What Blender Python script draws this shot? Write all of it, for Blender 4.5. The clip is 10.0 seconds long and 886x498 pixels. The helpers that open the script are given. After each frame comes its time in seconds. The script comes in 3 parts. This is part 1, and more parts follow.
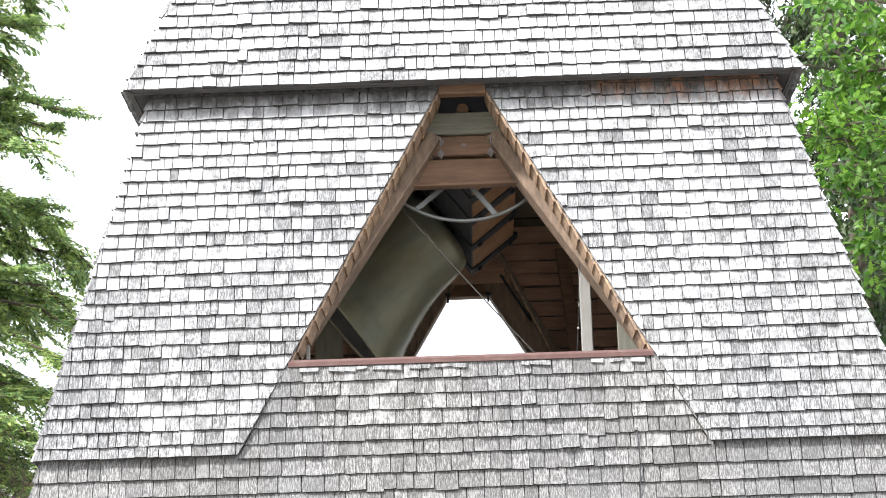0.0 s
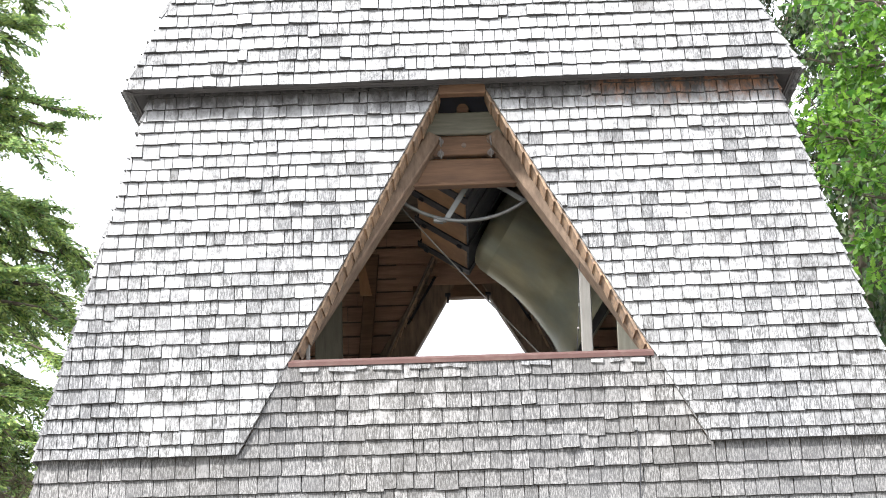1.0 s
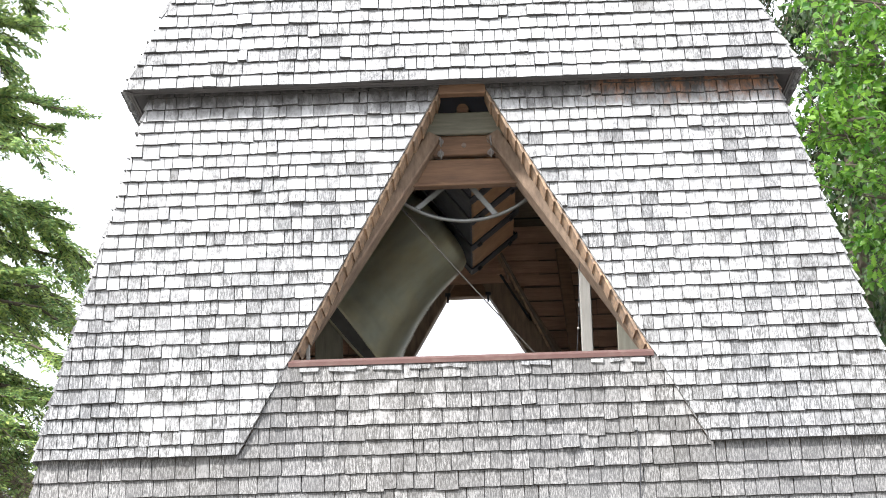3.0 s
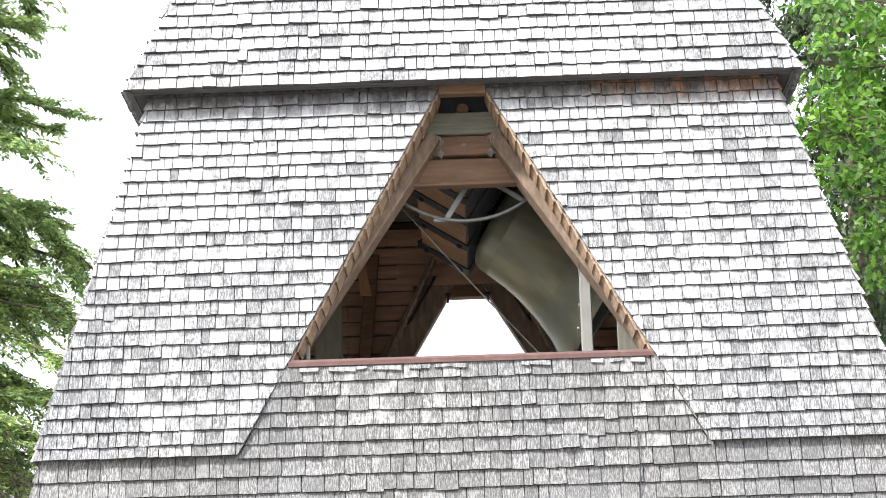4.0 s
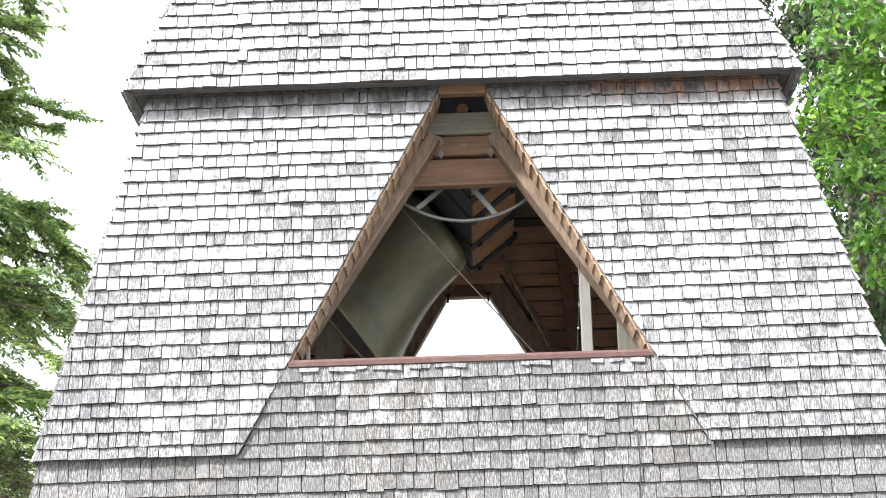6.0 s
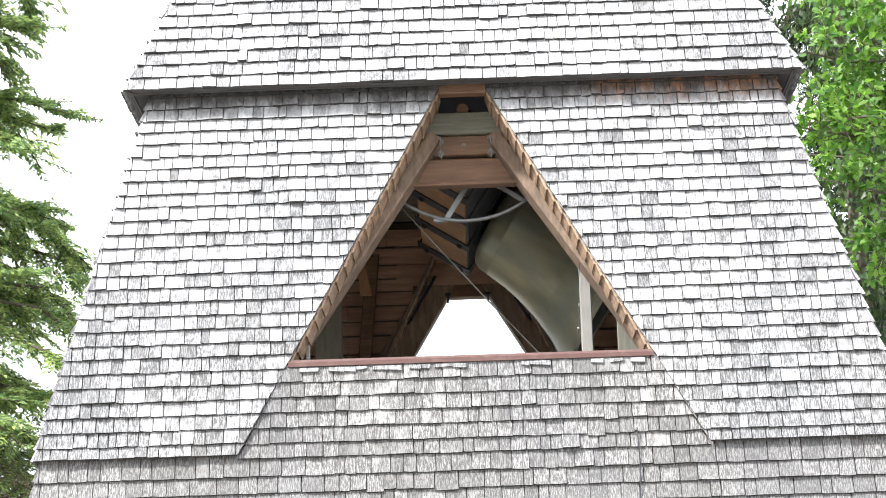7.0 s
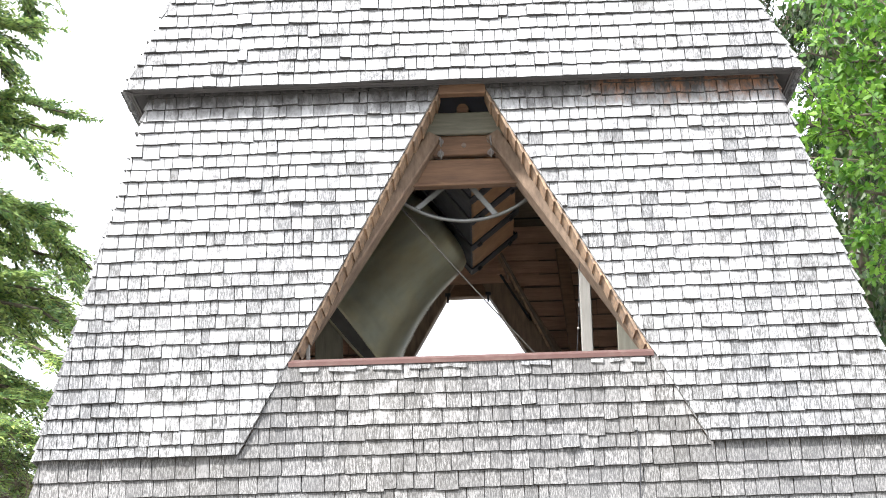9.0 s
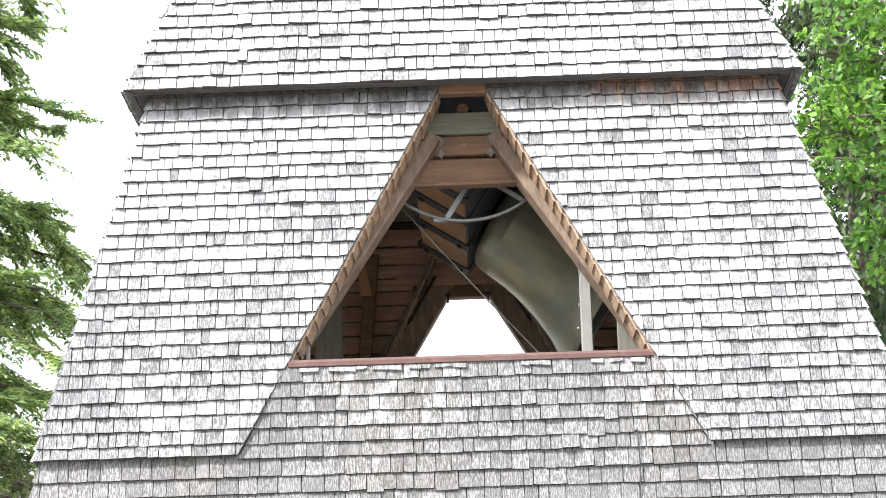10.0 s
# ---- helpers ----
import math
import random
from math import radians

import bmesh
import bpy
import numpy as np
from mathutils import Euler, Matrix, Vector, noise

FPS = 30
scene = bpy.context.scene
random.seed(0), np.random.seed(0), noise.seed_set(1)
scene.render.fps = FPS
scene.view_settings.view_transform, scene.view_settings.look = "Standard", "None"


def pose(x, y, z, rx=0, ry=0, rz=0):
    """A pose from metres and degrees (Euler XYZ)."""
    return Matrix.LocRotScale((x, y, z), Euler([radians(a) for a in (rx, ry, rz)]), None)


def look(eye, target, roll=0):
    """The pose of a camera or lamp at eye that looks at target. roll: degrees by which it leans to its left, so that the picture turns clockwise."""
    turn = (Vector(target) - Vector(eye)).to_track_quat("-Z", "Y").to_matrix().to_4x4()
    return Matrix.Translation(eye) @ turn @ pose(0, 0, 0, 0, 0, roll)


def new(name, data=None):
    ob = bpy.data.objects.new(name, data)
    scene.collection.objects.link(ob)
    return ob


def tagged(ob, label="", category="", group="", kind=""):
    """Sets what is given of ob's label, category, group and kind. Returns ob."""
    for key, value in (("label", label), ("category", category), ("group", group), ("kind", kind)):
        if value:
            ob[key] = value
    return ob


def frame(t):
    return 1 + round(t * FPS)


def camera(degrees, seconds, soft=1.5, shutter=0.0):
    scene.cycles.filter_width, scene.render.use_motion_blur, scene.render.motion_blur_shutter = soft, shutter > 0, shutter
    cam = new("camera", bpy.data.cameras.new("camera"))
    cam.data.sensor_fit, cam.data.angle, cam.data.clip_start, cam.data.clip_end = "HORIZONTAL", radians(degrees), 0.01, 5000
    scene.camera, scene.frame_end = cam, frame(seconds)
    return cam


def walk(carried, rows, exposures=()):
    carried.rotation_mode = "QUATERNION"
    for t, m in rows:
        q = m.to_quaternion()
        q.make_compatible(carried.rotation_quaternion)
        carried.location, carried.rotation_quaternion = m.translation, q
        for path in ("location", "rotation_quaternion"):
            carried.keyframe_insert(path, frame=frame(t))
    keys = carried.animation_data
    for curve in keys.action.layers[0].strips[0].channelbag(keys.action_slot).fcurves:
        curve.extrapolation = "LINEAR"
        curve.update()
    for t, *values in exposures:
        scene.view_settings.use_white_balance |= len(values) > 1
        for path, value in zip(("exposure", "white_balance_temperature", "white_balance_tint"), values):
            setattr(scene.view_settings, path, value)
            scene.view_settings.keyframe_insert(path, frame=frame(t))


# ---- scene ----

# camera: stands still on the ground, looking up with a long lens
EYE = Vector((-0.01, -22.0, 1.6))
PITCH, YAW = radians(13.4), radians(0.6)
AIM = EYE + 20 * Vector((-math.sin(YAW) * math.cos(PITCH), math.cos(YAW) * math.cos(PITCH), math.sin(PITCH)))
cam = camera(22.18, 10.0, soft=1.0, shutter=0.5)
walk(cam, [(0.0, look(EYE, AIM, -1.75)), (10.0, look(EYE, AIM, -1.75))], [(0.0, 1.87), (6.0, 1.97), (10.0, 2.06)])

# light: bright overcast sky with a veiled sun in front, high and to the west
SUN_DIR = Vector((-0.80, -0.60, 0.95)).normalized()
world = bpy.data.worlds.new("sky")
scene.world = world
world.use_nodes = True
wn, wl = world.node_tree.nodes, world.node_tree.links
wn.clear()
sky = wn.new("ShaderNodeTexSky")
sky.sky_type = "NISHITA"
sky.sun_disc = False
sky.sun_elevation = math.asin(SUN_DIR.z)
sky.sun_rotation = math.atan2(SUN_DIR.x, SUN_DIR.y)
sky.dust_density = 4.0
cloud = wn.new("ShaderNodeMix")
cloud.data_type = "RGBA"
cloud.inputs["Factor"].default_value = 0.85
cloud.inputs["B"].default_value = (8.4, 8.75, 9.4, 1)
# an overcast sky is brighter overhead than at the horizon
wco = wn.new("ShaderNodeTexCoord")
wsep = wn.new("ShaderNodeSeparateXYZ")
wmap = wn.new("ShaderNodeMapRange")
for key, v in (("From Min", 0.0), ("From Max", 1.0), ("To Min", 0.75), ("To Max", 1.3)):
    wmap.inputs[key].default_value = v
wl.new(wco.outputs["Generated"], wsep.inputs[0])
wl.new(wsep.outputs["Z"], wmap.inputs["Value"])
wmul = wn.new("ShaderNodeVectorMath")
wmul.operation = "SCALE"
wl.new(wmap.outputs["Result"], wmul.inputs["Scale"])
back = wn.new("ShaderNodeBackground")
back.inputs["Strength"].default_value = 0.095
wout = wn.new("ShaderNodeOutputWorld")
wl.new(sky.outputs["Color"], cloud.inputs["A"])
wl.new(cloud.outputs["Result"], wmul.inputs[0])
wl.new(wmul.outputs["Vector"], back.inputs["Color"])
wl.new(back.outputs["Background"], wout.inputs["Surface"])
sun = new("sun", bpy.data.lights.new("sun", "SUN"))
sun.data.energy, sun.data.angle, sun.data.color = 2.3, radians(6), (1.0, 0.98, 0.96)
sun.matrix_world = look(SUN_DIR * 60, (0, 0, 0))


# ---- materials ----
class Nodes:
    """A small builder for a node material."""

    def __init__(self, name):
        self.mat = bpy.data.materials.new(name)
        self.mat.use_nodes = True
        self.n, self.l = self.mat.node_tree.nodes, self.mat.node_tree.links
        self.bsdf = self.n["Principled BSDF"]
        self.co = self.n.new("ShaderNodeTexCoord").outputs["Object"]

    def put(self, value, socket):
        if hasattr(value, "is_linked"):
            self.l.new(value, socket)
        else:
            socket.default_value = value

    def scaled(self, s):
        m = self.n.new("ShaderNodeMapping")
        m.inputs["Scale"].default_value = s
        self.l.new(self.co, m.inputs["Vector"])
        return m.outputs["Vector"]

    def noise(self, s, detail=4.0, rough=0.6, scale=1.0):
        t = self.n.new("ShaderNodeTexNoise")
        t.inputs["Scale"].default_value = scale
        t.inputs["Detail"].default_value = detail
        t.inputs["Roughness"].default_value = rough
        self.l.new(self.scaled(s), t.inputs["Vector"])
        return t.outputs["Fac"]

    def steps(self, value, a, b, lo=0.0, hi=1.0):
        m = self.n.new("ShaderNodeMapRange")
        self.put(value, m.inputs["Value"])
        for key, v in (("From Min", a), ("From Max", b), ("To Min", lo), ("To Max", hi)):
            self.put(v, m.inputs[key])
        return m.outputs["Result"]

    def math(self, op, a, b=0.5):
        m = self.n.new("ShaderNodeMath")
        m.operation = op
        self.put(a, m.inputs[0])
        self.put(b, m.inputs[1])
        return m.outputs[0]

    def mix(self, fac, a, b):
        m = self.n.new("ShaderNodeMix")
        m.data_type = "RGBA"
        self.put(fac, m.inputs["Factor"])
        self.put((*a, 1) if isinstance(a, tuple) else a, m.inputs["A"])
        self.put((*b, 1) if isinstance(b, tuple) else b, m.inputs["B"])
        return m.outputs["Result"]

    def height(self):
        s = self.n.new("ShaderNodeSeparateXYZ")
        self.l.new(self.co, s.inputs[0])
        return s.outputs["Z"]

    def east(self):
        s = self.n.new("ShaderNodeSeparateXYZ")
        self.l.new(self.co, s.inputs[0])
        return s.outputs["X"]

    def chance(self):
        """A random value for each loose piece, in joined meshes and in single ones."""
        a = self.n.new("ShaderNodeObjectInfo").outputs["Random"]
        b = self.n.new("ShaderNodeNewGeometry").outputs["Random Per Island"]
        return self.math("FRACT", self.math("ADD", a, b))

    def done(self, colour, rough=0.8, metal=0.0, bump=None, strength=0.3, depth=0.01):
        self.put(colour if not isinstance(colour, tuple) else (*colour, 1), self.bsdf.inputs["Base Color"])
        self.put(rough, self.bsdf.inputs["Roughness"])
        self.put(metal, self.bsdf.inputs["Metallic"])
        if bump is not None:
            b = self.n.new("ShaderNodeBump")
            b.inputs["Strength"].default_value = strength
            b.inputs["Distance"].default_value = depth
            self.l.new(bump, b.inputs["Height"])
            self.l.new(b.outputs["Normal"], self.bsdf.inputs["Normal"])
        return self.mat


def shingle_material(name, grime, eave_shaded=True, pale=1.0, sideways=False):
    """Silver-grey wood, its grain running up the slope; sideways for the faces that look east and west."""
    k = Nodes(name)

    def grain_noise(across, along, up, detail, rough):
        return k.noise((along, across, up) if sideways else (across, along, up), detail, rough)

    rnd = k.chance()
    other = k.math("FRACT", k.math("MULTIPLY", rnd, 17.3))
    streak = grain_noise(125, 3, 17, 3, 0.65)
    fine = grain_noise(120, 6, 34, 3, 0.75)
    blotch = grain_noise(14, 3, 9, 5, 0.75)
    wide = k.noise((0.8, 0.8, 0.6), 3, 0.5)
    warm = 1.0 if pale == 1.0 else 0.95
    silver = k.mix(rnd, (0.24 * pale, 0.24 * pale * (warm + 1) / 2, 0.24 * pale * warm), (0.41 * pale, 0.41 * pale * (warm + 1) / 2, 0.41 * pale * warm))
    # lichen and soot: more on the lower, wetter courses and on chosen pieces
    z = k.height()
    low = k.steps(z, 7.0, 4.4, -0.10, 0.14)
    amount = k.math("ADD", k.math("ADD", low, k.steps(wide, 0.32, 0.68, -0.11, 0.11)), k.math("ADD", k.steps(other, 0.0, 1.0, -0.13, 0.12), k.steps(other, 0.94, 0.95, 0.0, 0.12)))
    spot = k.steps(k.math("ADD", blotch, amount), 0.40 - grime, 0.66 - grime)
    flecks = k.steps(k.math("ADD", k.math("MULTIPLY", streak, 0.6), k.math("MULTIPLY", fine, 0.4)), 0.43, 0.53, 0.25, 1.0)
    grain = k.math("ADD", streak, fine)
    soot = k.mix(k.steps(wide, 0.4, 0.6), (0.046, 0.043, 0.039), (0.056, 0.056, 0.058))
    dull = k.steps(other, 0.955, 0.96, 0.0, 0.5)
    base = k.mix(k.math("MAXIMUM", k.math("MULTIPLY", k.math("MULTIPLY", spot, flecks), 0.9), dull), silver, soot)
    base = k.mix(k.steps(streak, 0.58, 0.68, 0.0, 0.6), base, (0.10, 0.097, 0.092))
    if not eave_shaded:
        return k.done(base, 0.85, 0.0, grain, 0.5, 0.004)
    # eave shade painted grey over the top courses, with fresh brown wood eastwards
    eave_shade = k.steps(k.math("ADD", z, k.math("MULTIPLY", k.noise((9, 9, 1.2), 4, 0.7), 0.5)), 7.66, 7.84)
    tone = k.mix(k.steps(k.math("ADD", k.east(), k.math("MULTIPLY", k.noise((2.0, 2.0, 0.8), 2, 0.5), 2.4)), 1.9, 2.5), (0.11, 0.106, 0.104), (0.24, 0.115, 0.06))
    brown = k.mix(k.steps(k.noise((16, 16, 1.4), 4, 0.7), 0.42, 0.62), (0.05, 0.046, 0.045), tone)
    base = k.mix(k.math("MULTIPLY", eave_shade, 0.95), base, brown)
    return k.done(base, 0.85, 0.0, grain, 0.5, 0.004)


def timber(name, dark, light, along=(14, 14, 14), rough=0.75):
    k = Nodes(name)
    g = k.noise(along, 6, 0.65)
    big = k.noise((1.6, 1.6, 1.6), 3, 0.5)
    pick = k.chance()
    c = k.mix(k.steps(g, 0.3, 0.7), dark, light)
    c = k.mix(k.steps(big, 0.45, 0.75, 0.0, 0.5), c, tuple(0.55 * v for v in dark))
    c = k.mix(k.math("MULTIPLY", pick, 0.25), c, tuple(0.6 * v for v in light))
    return k.done(c, rough, 0.0, g, 0.35, 0.004)


def metal(name, colour, rough=0.45, spots=(0.1, 0.07, 0.05), amount=0.3, metallic=0.85):
    k = Nodes(name)
    n = k.noise((9, 9, 9), 5, 0.65)
    c = k.mix(k.steps(n, 0.5, 0.75, 0.0, amount), colour, spots)
    return k.done(c, k.steps(n, 0.2, 0.8, rough - 0.1, rough + 0.15), metallic, n, 0.15, 0.003)


def bronze():
    k = Nodes("patinated_bronze")
    run = k.noise((6, 6, 0.9), 5, 0.6)
    cloud_ = k.noise((2.2, 2.2, 2.2), 4, 0.6)
    fine = k.noise((40, 40, 40), 3, 0.6)
    c = k.mix(k.steps(run, 0.3, 0.7), (0.25, 0.255, 0.185), (0.42, 0.395, 0.27))
    c = k.mix(k.steps(cloud_, 0.4, 0.75, 0.0, 0.55), c, (0.33, 0.395, 0.37))
    c = k.mix(k.steps(fine, 0.68, 0.76, 0.0, 0.7), c, (0.42, 0.40, 0.32))
    return k.done(c, k.steps(cloud_, 0.3, 0.7, 0.44, 0.58), 0.55, fine, 0.06, 0.003)


def leaf(name, dark, light, gloss=0.45):
    k = Nodes(name)
    rnd = k.chance()
    n = k.noise((1.1, 1.1, 1.1), 3, 0.5)
    c = k.mix(rnd, dark, light)
    c = k.mix(k.steps(n, 0.45, 0.7, 0.0, 0.6), c, dark)
    k.done(c, gloss)
    shine = k.n.new("ShaderNodeBsdfTranslucent")
    k.l.new(c, shine.inputs["Color"])
    both = k.n.new("ShaderNodeMixShader")
    both.inputs["Fac"].default_value = 0.5
    k.l.new(k.bsdf.outputs["BSDF"], both.inputs[1])
    k.l.new(shine.outputs["BSDF"], both.inputs[2])
    k.l.new(both.outputs["Shader"], k.n["Material Output"].inputs["Surface"])
    return k.mat


def rough_ground():
    k = Nodes("pale_bounce_ground")
    n, m = k.noise((3, 3, 3), 6, 0.7), k.noise((0.25, 0.25, 0.25), 3, 0.5)
    # pale tones bounce light up into the opening; the ground itself is unseen
    c = k.mix(n, (0.19, 0.18, 0.16), (0.34, 0.32, 0.29))
    c = k.mix(k.steps(m, 0.55, 0.75), c, (0.10, 0.13, 0.05))
    return k.done(c, 0.95, 0.0, n, 0.6, 0.03)


def bark(name, dark, light):
    k = Nodes(name)
    n = k.noise((14, 14, 3), 6, 0.7)
    return k.done(k.mix(n, dark, light), 0.95, 0.0, n, 0.9, 0.03)


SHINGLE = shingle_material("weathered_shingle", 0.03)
# greyer base and more spots for the lower wall and parapet
SHINGLE_GREY = shingle_material("greyer_shingle", 0.14, True, 0.82)
SHINGLE_TOP = shingle_material("sun_bleached_shingle", 0.08, False)
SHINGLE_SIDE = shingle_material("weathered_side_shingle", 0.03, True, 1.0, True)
SHINGLE_GREY_SIDE = shingle_material("greyer_side_shingle", 0.14, True, 0.82, True)
SHINGLE_TOP_SIDE = shingle_material("sun_bleached_side_shingle", 0.08, False, 1.0, True)
# end grain, darkened further to paint the shadow line along each butt
SHADED_END_GRAIN = timber("shaded_end_grain", (0.022, 0.021, 0.021), (0.055, 0.052, 0.05), (60, 60, 60))
SHINGLE_EDGE = timber("shingle_rake", (0.10, 0.075, 0.06), (0.48, 0.32, 0.20), (20, 5, 20))
SHEATH = timber("roof_sheathing", (0.09, 0.07, 0.055), (0.20, 0.155, 0.12), (3, 12, 24))
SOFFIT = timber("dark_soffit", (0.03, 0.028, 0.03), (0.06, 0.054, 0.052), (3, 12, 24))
FRAME = timber("frame_timber", (0.075, 0.038, 0.02), (0.18, 0.10, 0.055), (3, 20, 30))
FRAME_GREY = timber("greyed_frame_timber", (0.08, 0.08, 0.06), (0.17, 0.165, 0.125), (3, 20, 30))
RAFTER = timber("rafter_timber", (0.09, 0.062, 0.043), (0.26, 0.185, 0.13), (22, 22, 4))
PLANK = timber("inner_plank", (0.24, 0.145, 0.10), (0.48, 0.31, 0.215), (2.5, 2.5, 26))
OAK = timber("headstock_oak", (0.20, 0.10, 0.045), (0.36, 0.20, 0.095), (20, 4, 6))
SILL = metal("painted_sill", (0.085, 0.038, 0.031), 0.5, (0.16, 0.11, 0.09), 0.5, 0.0)
BRONZE = bronze()
SHADED_BRONZE = metal("shaded_bronze_inside", (0.045, 0.046, 0.045), 0.7, (0.02, 0.02, 0.02), 0.5, 0.2)
IRON = metal("black_iron", (0.018, 0.019, 0.024), 0.65, (0.05, 0.03, 0.02), 0.3, 0.2)
ZINC = metal("galvanised_steel", (0.18, 0.185, 0.18), 0.5, (0.12, 0.115, 0.10), 0.5)
RUSTY = metal("rusty_steel", (0.16, 0.15, 0.14), 0.6, (0.12, 0.06, 0.03), 0.6, 0.5)
POST = timber("pale_post", (0.20, 0.195, 0.18), (0.31, 0.30, 0.28), (30, 30, 3))
BOARD = timber("grey_corner_board", (0.11, 0.108, 0.085), (0.20, 0.195, 0.16), (24, 24, 3))
ROPE = timber("rope_fibre", (0.10, 0.095, 0.085), (0.2, 0.19, 0.17), (60, 60, 60))
BOUNCE_FLOOR = timber("bounce_floor_plank", (0.38, 0.34, 0.29), (0.58, 0.53, 0.46), (20, 3, 20))
NIGHT = metal("dark_steel_plate", (0.022, 0.024, 0.034), 0.7, (0.05, 0.04, 0.03), 0.3, 0.2)


# ---- mesh helpers ----
class Shape:
    """Collects vertices and faces of one part."""

    def __init__(self):
        self.v, self.f, self.slot = [], [], []

    def add(self, verts, faces):
        k = len(self.v)
        self.v += [tuple(p) for p in verts]
        self.f += [tuple(i + k for i in face) for face in faces]
        return self

    def prism(self, low, high):
        """A closed prism between two rings of equal length."""
        n = len(low)
        faces = [tuple(range(n - 1, -1, -1)), tuple(range(n, 2 * n))]
        faces += [(i, (i + 1) % n, n + (i + 1) % n, n + i) for i in range(n)]
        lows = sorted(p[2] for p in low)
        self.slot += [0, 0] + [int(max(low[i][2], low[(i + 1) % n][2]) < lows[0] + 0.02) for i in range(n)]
        return self.add([*low, *high], faces)

    def beam(self, a, b, w, h, side=(1, 0, 0), c=0.008):
        """A squared timber from a to b with chamfered edges; w runs along side, h across it."""
        a, b = Vector(a), Vector(b)
        d = (b - a).normalized()
        s = Vector(side)
        s = (s - d * s.dot(d)).normalized()
        t = d.cross(s)
        c = min(c, w / 3, h / 3)
        x, y = w / 2, h / 2
        ring = [(x, y - c), (x - c, y), (c - x, y), (-x, y - c), (-x, c - y), (c - x, -y), (x - c, -y), (x, c - y)]
        return self.prism([a + s * p + t * q for p, q in ring], [b + s * p + t * q for p, q in ring])

    def tube(self, path, r, sides=8, r_end=None):
        path = [Vector(p) for p in path]
        rings = []
        for i, p in enumerate(path):
            d = (path[min(i + 1, len(path) - 1)] - path[max(i - 1, 0)]).normalized()
            s = d.cross(Vector((0.31, 0.17, 0.93))).normalized()
            t = d.cross(s)
            q = r if r_end is None else r + (r_end - r) * i / (len(path) - 1)
            rings.append([p + (s * math.cos(a) + t * math.sin(a)) * q for a in (2 * math.pi * j / sides for j in range(sides))])
        verts = [v for ring in rings for v in ring]
        faces = [(i * sides + j, i * sides + (j + 1) % sides, (i + 1) * sides + (j + 1) % sides, (i + 1) * sides + j)
                 for i in range(len(path) - 1) for j in range(sides)]
        k = (len(path) - 1) * sides
        faces += [tuple(range(sides - 1, -1, -1)), tuple(range(k, k + sides))]
        return self.add(verts, faces)

    def lathe(self, profile, sides=64):
        """Turns a closed profile of (radius, z) round the z axis."""
        n = len(profile)
        verts = [(r * math.cos(a), r * math.sin(a), z) for a in (2 * math.pi * j / sides for j in range(sides)) for r, z in profile]
        faces = [(j * n + i, ((j + 1) % sides) * n + i, ((j + 1) % sides) * n + (i + 1) % n, j * n + (i + 1) % n)
                 for j in range(sides) for i in range(n)]
        return self.add(verts, faces)

    def mesh(self, name, material, smooth=False, ends=None):
        """ends: a second material for the side faces of prisms."""
        me = bpy.data.meshes.new(name)
        me.from_pydata(self.v, [], self.f)
        me.materials.append(material)
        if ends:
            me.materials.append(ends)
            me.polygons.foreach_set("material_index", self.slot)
        if smooth:
            me.polygons.foreach_set("use_smooth", [True] * len(me.polygons))
        me.update()
        return me


def part(name, shape, material, parent, label="", smooth=False, tidy=True):
    me = shape.mesh(name, material, smooth)
    if tidy:
        bm = bmesh.new()
        bm.from_mesh(me)
        bmesh.ops.recalc_face_normals(bm, faces=bm.faces)
        bm.to_mesh(me)
        bm.free()
        if smooth:
            me.set_sharp_from_angle(angle=radians(40))
    ob = new(name, me)
    ob.parent = parent
    return tagged(ob, label) if label else ob


def clip(poly, a, b, c):
    """The part of a convex outline where a*u + b*v <= c."""
    out = []
    for i, p in enumerate(poly):
        q = poly[(i + 1) % len(poly)]
        dp, dq = a * p[0] + b * p[1] - c, a * q[0] + b * q[1] - c
        if dp <= 0:
            out.append(p)
        if (dp < 0 < dq) or (dq < 0 < dp):
            s = dp / (dp - dq)
            out.append((p[0] + (q[0] - p[0]) * s, p[1] + (q[1] - p[1]) * s))
    return out


def edges_of(poly):
    """Half planes of a convex outline given anticlockwise."""
    out = []
    for i, p in enumerate(poly):
        q = poly[(i + 1) % len(poly)]
        a, b = q[1] - p[1], p[0] - q[0]
        n = math.hypot(a, b)
        out.append((a / n, b / n, (a * p[0] + b * p[1]) / n))
    return out


class Face:
    """A tilted face of the tower, in its own (u, v): u along the course, v up the slope; at height z its distance is base - lean * (z - z0)."""

    def __init__(self, turn, base, lean, z0):
        self.m = Matrix.Rotation(radians(turn), 3, "Z")
        self.base, self.lean, self.z0 = base, lean, z0
        self.k = math.sqrt(1 + lean * lean)

    def at(self, u, z, out=0.0):
        p = Vector((u, -self.base + self.lean * (z - self.z0), z)) + Vector((0, -1, self.lean)) / self.k * out
        return self.m @ p

    def dist(self, z):
        return self.base - self.lean * (z - self.z0)


